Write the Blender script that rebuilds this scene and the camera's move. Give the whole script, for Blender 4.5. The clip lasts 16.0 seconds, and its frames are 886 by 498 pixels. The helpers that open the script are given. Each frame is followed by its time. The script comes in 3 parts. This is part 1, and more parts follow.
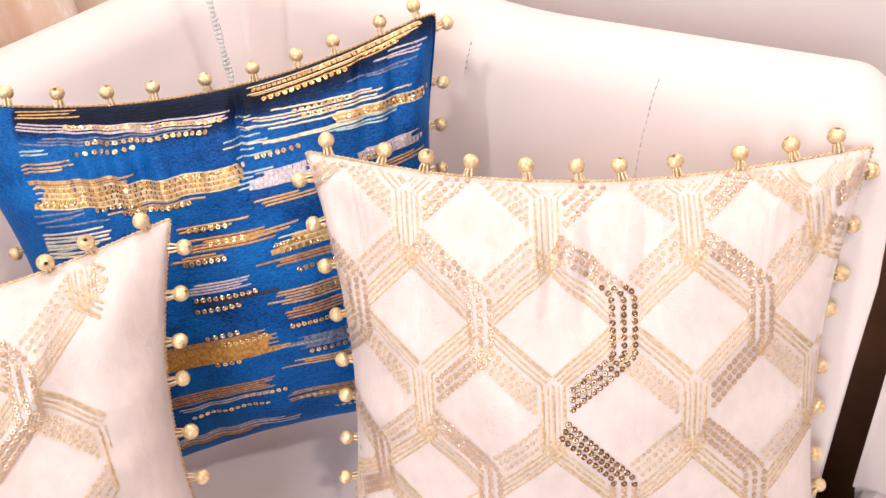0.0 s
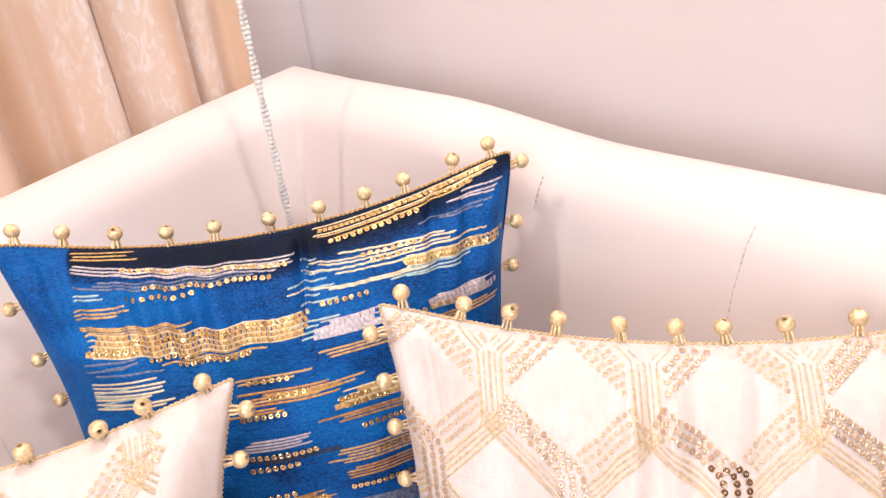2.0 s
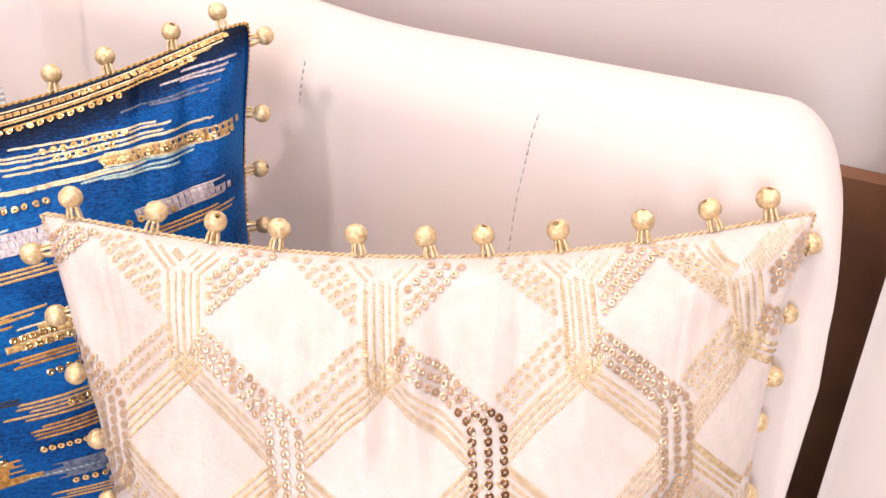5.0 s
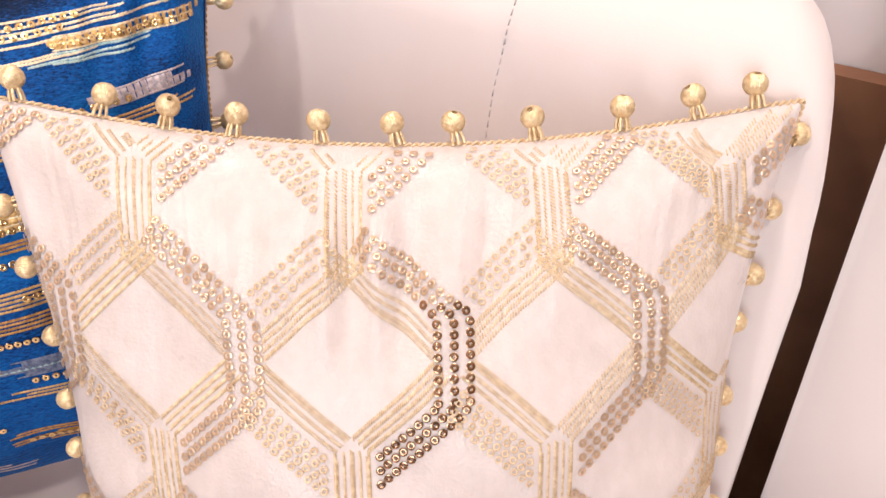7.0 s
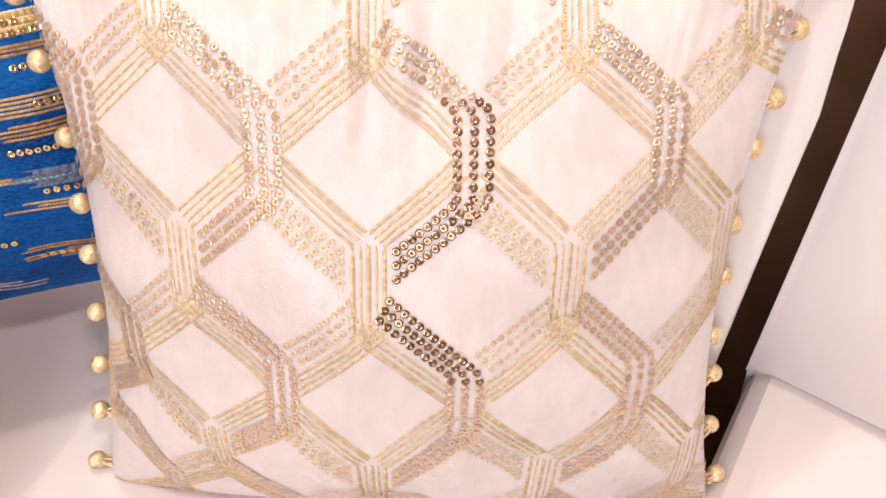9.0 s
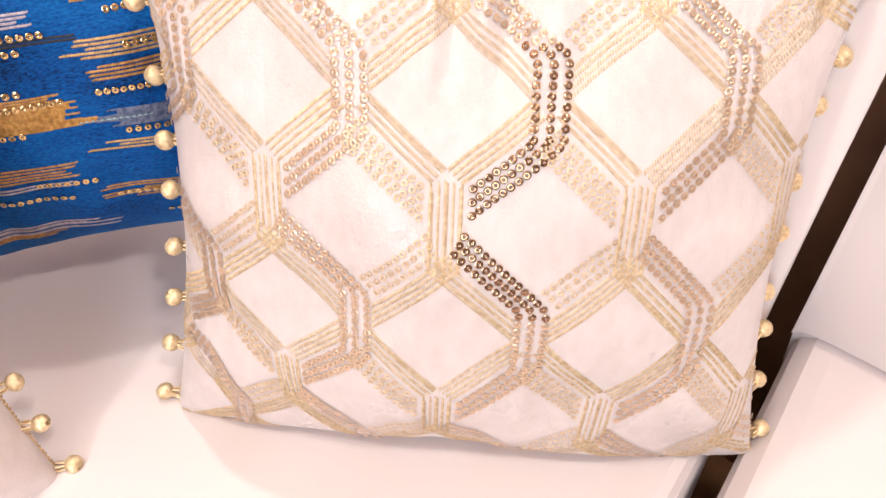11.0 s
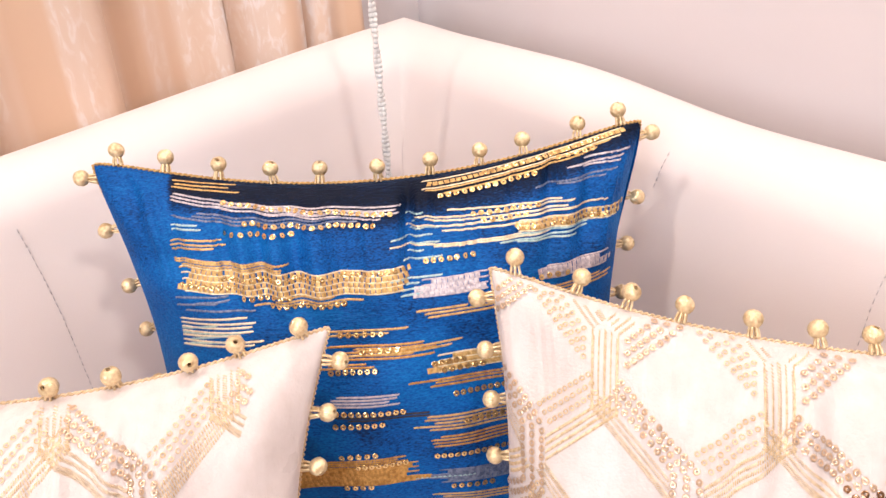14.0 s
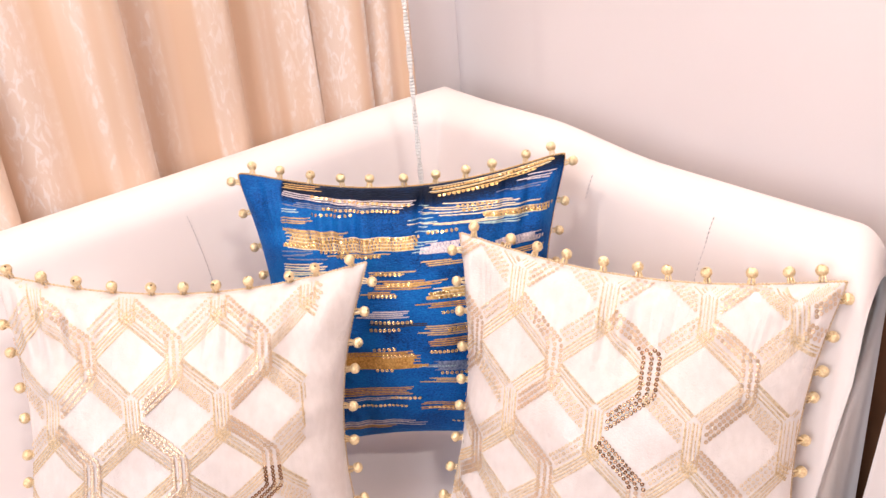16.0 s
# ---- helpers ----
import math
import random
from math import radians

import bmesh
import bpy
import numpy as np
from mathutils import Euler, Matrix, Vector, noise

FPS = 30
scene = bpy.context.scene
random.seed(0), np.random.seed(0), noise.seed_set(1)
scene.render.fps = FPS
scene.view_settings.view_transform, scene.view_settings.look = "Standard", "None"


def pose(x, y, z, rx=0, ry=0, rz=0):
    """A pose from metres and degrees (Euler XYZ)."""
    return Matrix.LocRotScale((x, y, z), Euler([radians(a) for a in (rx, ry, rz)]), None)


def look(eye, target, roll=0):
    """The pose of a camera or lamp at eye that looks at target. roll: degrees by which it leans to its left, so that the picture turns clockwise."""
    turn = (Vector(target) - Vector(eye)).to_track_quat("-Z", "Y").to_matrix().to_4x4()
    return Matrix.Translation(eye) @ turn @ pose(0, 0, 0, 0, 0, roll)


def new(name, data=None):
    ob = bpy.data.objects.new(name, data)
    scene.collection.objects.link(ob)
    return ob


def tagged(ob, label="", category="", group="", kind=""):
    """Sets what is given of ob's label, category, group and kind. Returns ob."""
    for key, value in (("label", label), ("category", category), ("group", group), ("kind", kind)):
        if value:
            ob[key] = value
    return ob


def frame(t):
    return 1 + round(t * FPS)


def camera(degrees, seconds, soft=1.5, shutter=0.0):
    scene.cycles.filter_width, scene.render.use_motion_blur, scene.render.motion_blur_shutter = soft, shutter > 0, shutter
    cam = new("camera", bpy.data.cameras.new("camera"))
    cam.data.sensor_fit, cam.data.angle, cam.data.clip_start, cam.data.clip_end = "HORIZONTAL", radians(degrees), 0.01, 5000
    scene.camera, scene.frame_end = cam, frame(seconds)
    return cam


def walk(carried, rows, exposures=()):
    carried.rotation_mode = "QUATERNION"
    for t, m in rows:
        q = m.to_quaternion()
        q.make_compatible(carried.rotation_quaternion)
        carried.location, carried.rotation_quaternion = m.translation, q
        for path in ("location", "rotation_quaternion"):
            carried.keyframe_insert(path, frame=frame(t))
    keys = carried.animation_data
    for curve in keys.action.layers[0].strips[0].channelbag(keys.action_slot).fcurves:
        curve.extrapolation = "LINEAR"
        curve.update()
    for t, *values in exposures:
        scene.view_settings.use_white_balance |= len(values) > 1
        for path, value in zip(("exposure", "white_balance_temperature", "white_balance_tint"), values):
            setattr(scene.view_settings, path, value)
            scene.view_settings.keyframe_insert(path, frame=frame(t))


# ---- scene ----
cam = camera(57.0, 16.0)
PATH = [
    (0, (0.083, 0.047, 1.082), (-0.159, 1.694, -0.026), -8.1),
    (0.5, (0.042, 0.1, 1.08), (-0.206, 1.76, -0.007), -6.6),
    (1, (0.033, 0.115, 1.095), (-0.23, 1.827, 0.095), -7.1),
    (1.5, (0.034, 0.116, 1.105), (-0.234, 1.854, 0.153), -7.4),
    (2, (0.035, 0.112, 1.109), (-0.242, 1.862, 0.181), -7.8),
    (2.5, (0.034, 0.105, 1.103), (-0.243, 1.855, 0.174), -7.8),
    (3, (0.041, 0.108, 1.085), (-0.219, 1.824, 0.091), -7.9),
    (3.5, (0.052, 0.108, 1.074), (-0.188, 1.798, 0.031), -7.6),
    (4, (0.086, 0.143, 1.052), (-0.041, 1.82, -0.03), -6.5),
    (4.2, (0.109, 0.174, 1.043), (0.071, 1.853, -0.042), -5.0),
    (6.3, (0.126, 0.231, 0.999), (0.142, 1.856, -0.167), -3.5),
    (6.5, (0.128, 0.231, 0.997), (0.145, 1.837, -0.195), -3.5),
    (7, (0.131, 0.223, 0.987), (0.145, 1.8, -0.244), -3.2),
    (7.5, (0.133, 0.215, 0.975), (0.167, 1.754, -0.301), -2.4),
    (8, (0.128, 0.206, 0.966), (0.161, 1.706, -0.356), -2.1),
    (8.5, (0.123, 0.197, 0.956), (0.135, 1.668, -0.399), -1.7),
    (9, (0.116, 0.188, 0.945), (0.138, 1.626, -0.445), -0.8),
    (9.2, (0.116, 0.184, 0.941), (0.129, 1.605, -0.466), -0.6),
    (11.3, (0.075, 0.153, 0.943), (0.015, 1.559, -0.477), -0.3),
    (11.5, (0.059, 0.148, 0.956), (-0.053, 1.587, -0.429), -0.7),
    (12, (0.009, 0.137, 0.998), (-0.272, 1.694, -0.225), -2.0),
    (12.5, (-0.018, 0.152, 1.061), (-0.376, 1.81, 0.002), -2.2),
    (13, (-0.017, 0.146, 1.08), (-0.4, 1.845, 0.096), -2.9),
    (13.5, (-0.011, 0.141, 1.085), (-0.424, 1.845, 0.123), -3.8),
    (14, (-0.008, 0.137, 1.082), (-0.439, 1.837, 0.122), -3.9),
    (14.5, (-0.024, 0.114, 1.08), (-0.533, 1.792, 0.118), -3.6),
    (15, (-0.02, 0.022, 1.102), (-0.602, 1.676, 0.14), -2.9),
    (15.5, (0.043, -0.104, 1.156), (-0.569, 1.546, 0.206), -6.5),
    (15.7, (0.102, -0.15, 1.18), (-0.536, 1.529, 0.301), -5.4),
    (16, (0.196, -0.227, 1.182), (-0.447, 1.48, 0.362), -5.0),
]
walk(cam, [(t, look(eye, target, roll)) for t, eye, target, roll in PATH],
     [(0, 0.0), (4.2, 0.0), (7, -0.14), (9.2, -0.06), (11.5, 0.08), (13, 0.0), (16, 0.05)])

# ---------------------------------------------------------------- light
world = bpy.data.worlds.new("world")
scene.world = world
world.use_nodes = True
world.node_tree.nodes["Background"].inputs[0].default_value = (0.97, 0.92, 1.0, 1)
world.node_tree.nodes["Background"].inputs[1].default_value = 0.72


def lamp(name, kind, place, target, watts, colour, size):
    data = bpy.data.lights.new(name, kind)
    data.energy, data.color = watts, colour
    if kind == "AREA":
        data.shape, data.size = "DISK", size
    else:
        data.shadow_soft_size = size
    ob = new(name, data)
    ob.matrix_world = look(place, target)
    return ob


WARM = (1.0, 0.925, 0.87)
lamp("ceiling_lamp", "AREA", (-0.06, 0.96, 2.52), (-0.05, 0.60, 0.5), 10.5, WARM, 0.11)
lamp("ceiling_lamp", "AREA", (-0.80, -0.35, 2.52), (-0.30, 0.45, 0.5), 13, WARM, 0.16)
lamp("ceiling_lamp", "AREA", (0.75, -0.40, 2.52), (-0.05, 0.60, 0.6), 15, WARM, 0.18)
# cool fill added from the front, with no source seen or built
lamp("cool_front_fill", "AREA", (-0.55, -1.90, 1.50), (-0.10, 0.70, 0.60), 38, (0.87, 0.92, 1.0), 1.3)

# ---------------------------------------------------------------- materials


def node_material(name, roughness=0.6, metallic=0.0):
    m = bpy.data.materials.new(name)
    m.use_nodes = True
    nodes, links = m.node_tree.nodes, m.node_tree.links
    bsdf = nodes["Principled BSDF"]
    bsdf.inputs["Roughness"].default_value = roughness
    bsdf.inputs["Metallic"].default_value = metallic
    return m, nodes, links, bsdf


def noise_node(nodes, links, scale, detail=3.0, stretch=(1, 1, 1), coords="Object"):
    tc = nodes.new("ShaderNodeTexCoord")
    mp = nodes.new("ShaderNodeMapping")
    mp.inputs["Scale"].default_value = stretch
    n = nodes.new("ShaderNodeTexNoise")
    n.inputs["Scale"].default_value, n.inputs["Detail"].default_value = scale, detail
    links.new(tc.outputs[coords], mp.inputs[0])
    links.new(mp.outputs[0], n.inputs["Vector"])
    return n


def ramp_node(nodes, links, source, stops):
    r = nodes.new("ShaderNodeValToRGB")
    while len(r.color_ramp.elements) < len(stops):
        r.color_ramp.elements.new(0.5)
    for e, (p, c) in zip(r.color_ramp.elements, stops):
        e.position, e.color = p, (*c, 1)
    links.new(source, r.inputs[0])
    return r


def bump_chain(nodes, links, bsdf, layers):
    last = None
    for source, strength, distance in layers:
        b = nodes.new("ShaderNodeBump")
        b.inputs["Strength"].default_value, b.inputs["Distance"].default_value = strength, distance
        links.new(source, b.inputs["Height"])
        if last:
            links.new(last.outputs[0], b.inputs["Normal"])
        last = b
    links.new(last.outputs[0], bsdf.inputs["Normal"])


def cloth(name, dark, light, scale=6, roughness=0.7, sheen=0.3, weave=900, relief=0.15):
    m, nodes, links, bsdf = node_material(name, roughness)
    big = noise_node(nodes, links, scale)
    r = ramp_node(nodes, links, big.outputs[0], [(0.3, dark), (0.7, light)])
    links.new(r.outputs[0], bsdf.inputs["Base Color"])
    fine = noise_node(nodes, links, weave, 2)
    bump_chain(nodes, links, bsdf, [(fine.outputs[0], relief, 0.0008), (big.outputs[0], 0.15, 0.004)])
    bsdf.inputs["Sheen Weight"].default_value = sheen
    bsdf.inputs["Sheen Roughness"].default_value = 0.4
    return m


SOFA = cloth("sofa_fabric", (0.76, 0.68, 0.665), (0.81, 0.725, 0.71), 5, 0.75, 0.25)


def satin():
    m, nodes, links, bsdf = node_material("white_satin_velvet", 0.4)
    big = noise_node(nodes, links, 26, 4)
    mid = noise_node(nodes, links, 110, 4, (1, 1, 0.6))
    r = ramp_node(nodes, links, mid.outputs[0], [(0.30, (0.655, 0.575, 0.55)), (0.70, (0.72, 0.64, 0.62))])
    links.new(r.outputs[0], bsdf.inputs["Base Color"])
    g = ramp_node(nodes, links, big.outputs[0], [(0.35, (0.27, 0.27, 0.27)), (0.65, (0.46, 0.46, 0.46))])
    links.new(g.outputs[0], bsdf.inputs["Roughness"])
    fine = noise_node(nodes, links, 500, 3)
    bump_chain(nodes, links, bsdf, [(fine.outputs[0], 0.45, 0.0008), (mid.outputs[0], 0.25, 0.002), (big.outputs[0], 0.25, 0.004)])
    bsdf.inputs["Sheen Weight"].default_value = 0.15
    return m


SATIN = satin()
WALL = cloth("painted_wall", (0.74, 0.68, 0.69), (0.78, 0.72, 0.73), 2, 0.85, 0.0, 300, 0.1)
FLOOR = cloth("brown_floor", (0.20, 0.085, 0.035), (0.30, 0.14, 0.06), 9, 0.35, 0.0, 200, 0.1)
# unseen walls and ceiling take warm tones to tint the bounced light
TAN = cloth("warm_bounce_tan", (0.60, 0.40, 0.26), (0.66, 0.45, 0.30), 2, 0.85, 0.0, 300, 0.1)
CEILING = cloth("warm_bounce_cream", (0.76, 0.62, 0.50), (0.82, 0.68, 0.55), 2, 0.9, 0.0, 300, 0.1)
SEAM = cloth("seam_thread", (0.52, 0.46, 0.48), (0.62, 0.56, 0.57), 40, 0.8, 0.0)


def velvet():
    m, nodes, links, bsdf = node_material("blue_velvet", 0.6)
    big = noise_node(nodes, links, 14, 3, (1, 1, 1.5))
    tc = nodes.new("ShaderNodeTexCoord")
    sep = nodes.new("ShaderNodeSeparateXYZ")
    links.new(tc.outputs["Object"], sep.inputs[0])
    speck = noise_node(nodes, links, 900, 2, (0.4, 1, 1))
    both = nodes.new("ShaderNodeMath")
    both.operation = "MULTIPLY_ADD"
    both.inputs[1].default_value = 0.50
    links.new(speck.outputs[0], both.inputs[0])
    tone_and_shade = nodes.new("ShaderNodeMath")
    tone_and_shade.operation = "MULTIPLY_ADD"
    tone_and_shade.inputs[1].default_value = 0.50
    links.new(big.outputs[0], tone_and_shade.inputs[0])
    # darker base colour along the upper seam paints in the shade of turned pile
    seam_shade = nodes.new("ShaderNodeMapRange")
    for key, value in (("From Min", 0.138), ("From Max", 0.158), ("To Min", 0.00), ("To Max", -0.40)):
        seam_shade.inputs[key].default_value = value
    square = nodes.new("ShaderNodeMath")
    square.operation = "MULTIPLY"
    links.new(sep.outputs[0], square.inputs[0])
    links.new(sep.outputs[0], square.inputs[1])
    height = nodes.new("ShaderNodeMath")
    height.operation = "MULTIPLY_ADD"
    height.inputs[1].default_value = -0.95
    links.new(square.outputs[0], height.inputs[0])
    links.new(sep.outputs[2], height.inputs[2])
    links.new(height.outputs[0], seam_shade.inputs[0])
    # the side panel beyond the seam is a separate piece without the painted shade
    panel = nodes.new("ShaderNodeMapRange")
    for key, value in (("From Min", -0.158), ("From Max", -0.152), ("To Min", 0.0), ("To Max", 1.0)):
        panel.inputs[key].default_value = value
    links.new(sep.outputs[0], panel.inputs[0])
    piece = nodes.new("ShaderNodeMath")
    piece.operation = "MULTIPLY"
    links.new(seam_shade.outputs[0], piece.inputs[0])
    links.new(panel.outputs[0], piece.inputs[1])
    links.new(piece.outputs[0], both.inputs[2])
    links.new(both.outputs[0], tone_and_shade.inputs[2])
    r = ramp_node(nodes, links, tone_and_shade.outputs[0], [(0.16, (0.001, 0.004, 0.016)), (0.34, (0.001, 0.018, 0.075)), (0.48, (0.001, 0.072, 0.30)), (0.66, (0.004, 0.145, 0.46))])
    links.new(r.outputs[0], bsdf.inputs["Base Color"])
    fine = noise_node(nodes, links, 420, 3, (0.3, 1, 1.0))
    bump_chain(nodes, links, bsdf, [(fine.outputs[0], 0.8, 0.0015), (big.outputs[0], 0.3, 0.004)])
    bsdf.inputs["Specular IOR Level"].default_value = 0.15
    bsdf.inputs["Sheen Weight"].default_value = 0.45
    bsdf.inputs["Sheen Roughness"].default_value = 0.3
    bsdf.inputs["Sheen Tint"].default_value = (0.04, 0.34, 1.0, 1)
    return m


def thread(name, dark, light, roughness=0.35, metallic=0.55):
    m, nodes, links, bsdf = node_material(name, roughness, metallic)
    fine = noise_node(nodes, links, 350, 2)
    r = ramp_node(nodes, links, fine.outputs[0], [(0.35, dark), (0.65, light)])
    links.new(r.outputs[0], bsdf.inputs["Base Color"])
    wrap = noise_node(nodes, links, 1500, 1)
    bump_chain(nodes, links, bsdf, [(wrap.outputs[0], 0.3, 0.0005)])
    return m


def sequin_material(name, tone, metallic=1.0, roughness=0.18):
    m, nodes, links, bsdf = node_material(name, roughness, metallic)
    geo = nodes.new("ShaderNodeNewGeometry")
    r = ramp_node(nodes, links, geo.outputs["Random Per Island"], [(0.0, [c * 0.8 for c in tone]), (1.0, tone)])
    links.new(r.outputs[0], bsdf.inputs["Base Color"])
    return m


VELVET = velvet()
GOLD = thread("gold_thread", (0.46, 0.27, 0.09), (0.74, 0.48, 0.19), 0.38, 0.4)
PALE_GOLD = thread("pale_gold_thread", (0.60, 0.42, 0.24), (0.83, 0.65, 0.44), 0.42, 0.2)
BRONZE = thread("bronze_thread", (0.38, 0.18, 0.04), (0.66, 0.36, 0.10), 0.4, 0.35)
CREAM = thread("cream_thread", (0.66, 0.52, 0.33), (0.88, 0.76, 0.55), 0.36, 0.35)
BLACK = thread("black_thread", (0.010, 0.010, 0.016), (0.03, 0.03, 0.045), 0.5, 0.0)
SILVER = thread("silver_thread", (0.40, 0.35, 0.40), (0.66, 0.58, 0.60), 0.4, 0.35)
TEAL = thread("pale_teal_thread", (0.25, 0.42, 0.48), (0.50, 0.62, 0.58), 0.4, 0.3)
NAVY = thread("slate_blue_thread", (0.08, 0.11, 0.20), (0.22, 0.25, 0.36), 0.4, 0.3)
BEAD = thread("wrapped_gold_thread", (0.76, 0.55, 0.30), (0.97, 0.80, 0.52), 0.34, 0.5)
SEQUIN = sequin_material("champagne_sequin", (0.74, 0.54, 0.38), 0.55, 0.28)
# darker copy of the sequins, its tone standing for dark reflections
DARK_SEQUIN = sequin_material("dark_reflection_sequin", (0.42, 0.25, 0.15), 0.85)
GOLD_SEQUIN = sequin_material("gold_sequin", (0.90, 0.66, 0.32))
PEARL, _n, _l, _b = node_material("pearl_plastic", 0.25)
_b.inputs["Base Color"].default_value = (0.80, 0.78, 0.76, 1)
HOLE, _n, _l, _b = node_material("dark_bead_hole", 0.8)
_b.inputs["Base Color"].default_value = (0.09, 0.04, 0.015, 1)

# ---------------------------------------------------------------- mesh helpers


def mesh_object(name, verts, faces, material, parent=None, label="", smooth=True):
    me = bpy.data.meshes.new(name)
    me.from_pydata(verts, [], faces)
    me.materials.append(material)
    if smooth:
        me.polygons.foreach_set("use_smooth", [True] * len(me.polygons))
    ob = new(name, me)
    if parent:
        ob.parent = parent
    if label:
        tagged(ob, label)
    return ob


def grid_faces(rows, cols, close=False):
    out = []
    for i in range(rows - 1):
        for j in range(cols if close else cols - 1):
            k = (j + 1) % cols
            out.append((i * cols + j, i * cols + k, (i + 1) * cols + k, (i + 1) * cols + j))
    return out


# the sofa's inner corner and the ways along its two wings
CORNER = Vector((-0.286, 1.078, 0))
ALONG_L = Vector((-0.552, -0.834, 0)).normalized()
ALONG_R = Vector((0.783, -0.623, 0)).normalized()
IN_L = Vector((0.834, -0.552, 0)).normalized()
IN_R = Vector((-0.623, -0.783, 0)).normalized()
MITRE = (IN_L + IN_R) / (1 + IN_L.dot(IN_R))
UP = Vector((0, 0, 1))


def left(s, d, z):
    return CORNER + ALONG_L * s + IN_L * d + UP * z


def right(s, d, z):
    return CORNER + ALONG_R * s + IN_R * d + UP * z


# ---------------------------------------------------------------- room
SEAT = 0.44


def slab(name, p, q, thick, z0, z1, material):
    """An upright wall from p to q, its thickness on the outside."""
    way = (q - p).normalized()
    out = Vector((-way.y, way.x, 0)) * thick
    v = [p + UP * z0, q + UP * z0, q + out + UP * z0, p + out + UP * z0]
    v += [w + UP * (z1 - z0) for w in v]
    f = [(0, 1, 2, 3), (4, 7, 6, 5), (0, 4, 5, 1), (1, 5, 6, 2), (2, 6, 7, 3), (3, 7, 4, 0)]
    return tagged(mesh_object(name, v, f, material, smooth=False), kind="structure")


wc = CORNER - MITRE * 0.19
w_r = wc + ALONG_R * 4.2
w_l = wc + ALONG_L * 4.2
w_o = w_r + ALONG_L * 4.2
tagged(slab("wall_right", w_r, wc, -0.12, 0, 2.6, WALL), "plain pinkish beige painted wall behind the sofa")
tagged(slab("wall_left", wc, w_l, -0.12, 0, 2.6, WALL), "plain pinkish beige painted wall behind the curtain")
tagged(slab("wall_front", w_l, w_o, -0.12, 0, 2.6, TAN), "unseen wall, toned tan to warm the bounced light")
tagged(slab("wall_back", w_o, w_r, -0.12, 0, 2.6, TAN), "unseen wall, toned tan to warm the bounced light")


def sheet(name, z0, z1, material):
    v = [p + UP * z for z in (z0, z1) for p in (wc, w_r, w_o, w_l)]
    f = [(3, 2, 1, 0), (4, 5, 6, 7), (0, 1, 5, 4), (1, 2, 6, 5), (2, 3, 7, 6), (3, 0, 4, 7)]
    return tagged(mesh_object(name, v, f, material, smooth=False), kind="structure")


tagged(sheet("floor", -0.1, 0.0, FLOOR), "dark brown floor in shade below the sofa")
tagged(sheet("ceiling", 2.6, 2.7, CEILING), "unseen ceiling, toned cream to warm the bounced light")

# dark brown sheet set against the lower part of the right wall
PANEL_BROWN = cloth("dark_brown", (0.19, 0.080, 0.038), (0.28, 0.125, 0.062), 12, 0.5, 0.0, 150, 0.2)
p0 = wc + IN_R * 0.003
tagged(slab("brown_panel", p0 + ALONG_R * 4.0, p0 + ALONG_R * 0.02, 0.018, 0.0, 0.72, PANEL_BROWN), "dark brown panel along the lower wall")

# ---------------------------------------------------------------- sofa


BACK = -0.030


def face(z, top=0.82):
    """How far the front of the back stands forward of its crest line at the height z."""
    f = min(1.0, max(0.0, (top - 0.055 - z) / (top - 0.055 - SEAT + 0.05)))
    return BACK + 0.039 + 0.075 * f + 0.012 * math.sin(math.pi * f)


def back_profile(top):
    """Forward distance and height round the back's section, from the rear foot over the crest to the seat."""
    pts = [(BACK - 0.075, 0.12), (BACK - 0.075, top - 0.09)]
    for k in range(13):
        a = math.pi * (1 - k / 12)
        pts.append((BACK - 0.018 + 0.057 * math.cos(a), top - 0.055 + 0.055 * math.sin(a)))
    for k in range(1, 11):
        z = top - 0.055 + (SEAT - 0.05 - top + 0.055) * k / 10
        pts.append((face(z, top), z))
    return pts


def crest_left(s):
    return 0.842 - 0.040 * min(s, 0.9) / 0.7


def crest_right(s, end):
    r = 0.05
    z = 0.828 + 0.010 * math.cos(math.pi * min(1.0, max(0.0, (s - 0.20) / 0.27)))
    if s > end - r:
        q = (s - end + r) / r
        z -= r * (1 - math.sqrt(max(0.0, 1 - q * q)))
    return z


def sweep(name, stations, material, parent, label=""):
    verts, n = [], 0
    for make in stations:
        row = make()
        n = len(row)
        verts += row
    faces = grid_faces(len(stations), n)
    faces.append(tuple(range(n)))
    faces.append(tuple(range((len(stations) - 1) * n, len(stations) * n))[::-1])
    return mesh_object(name, verts, faces, material, parent, label)


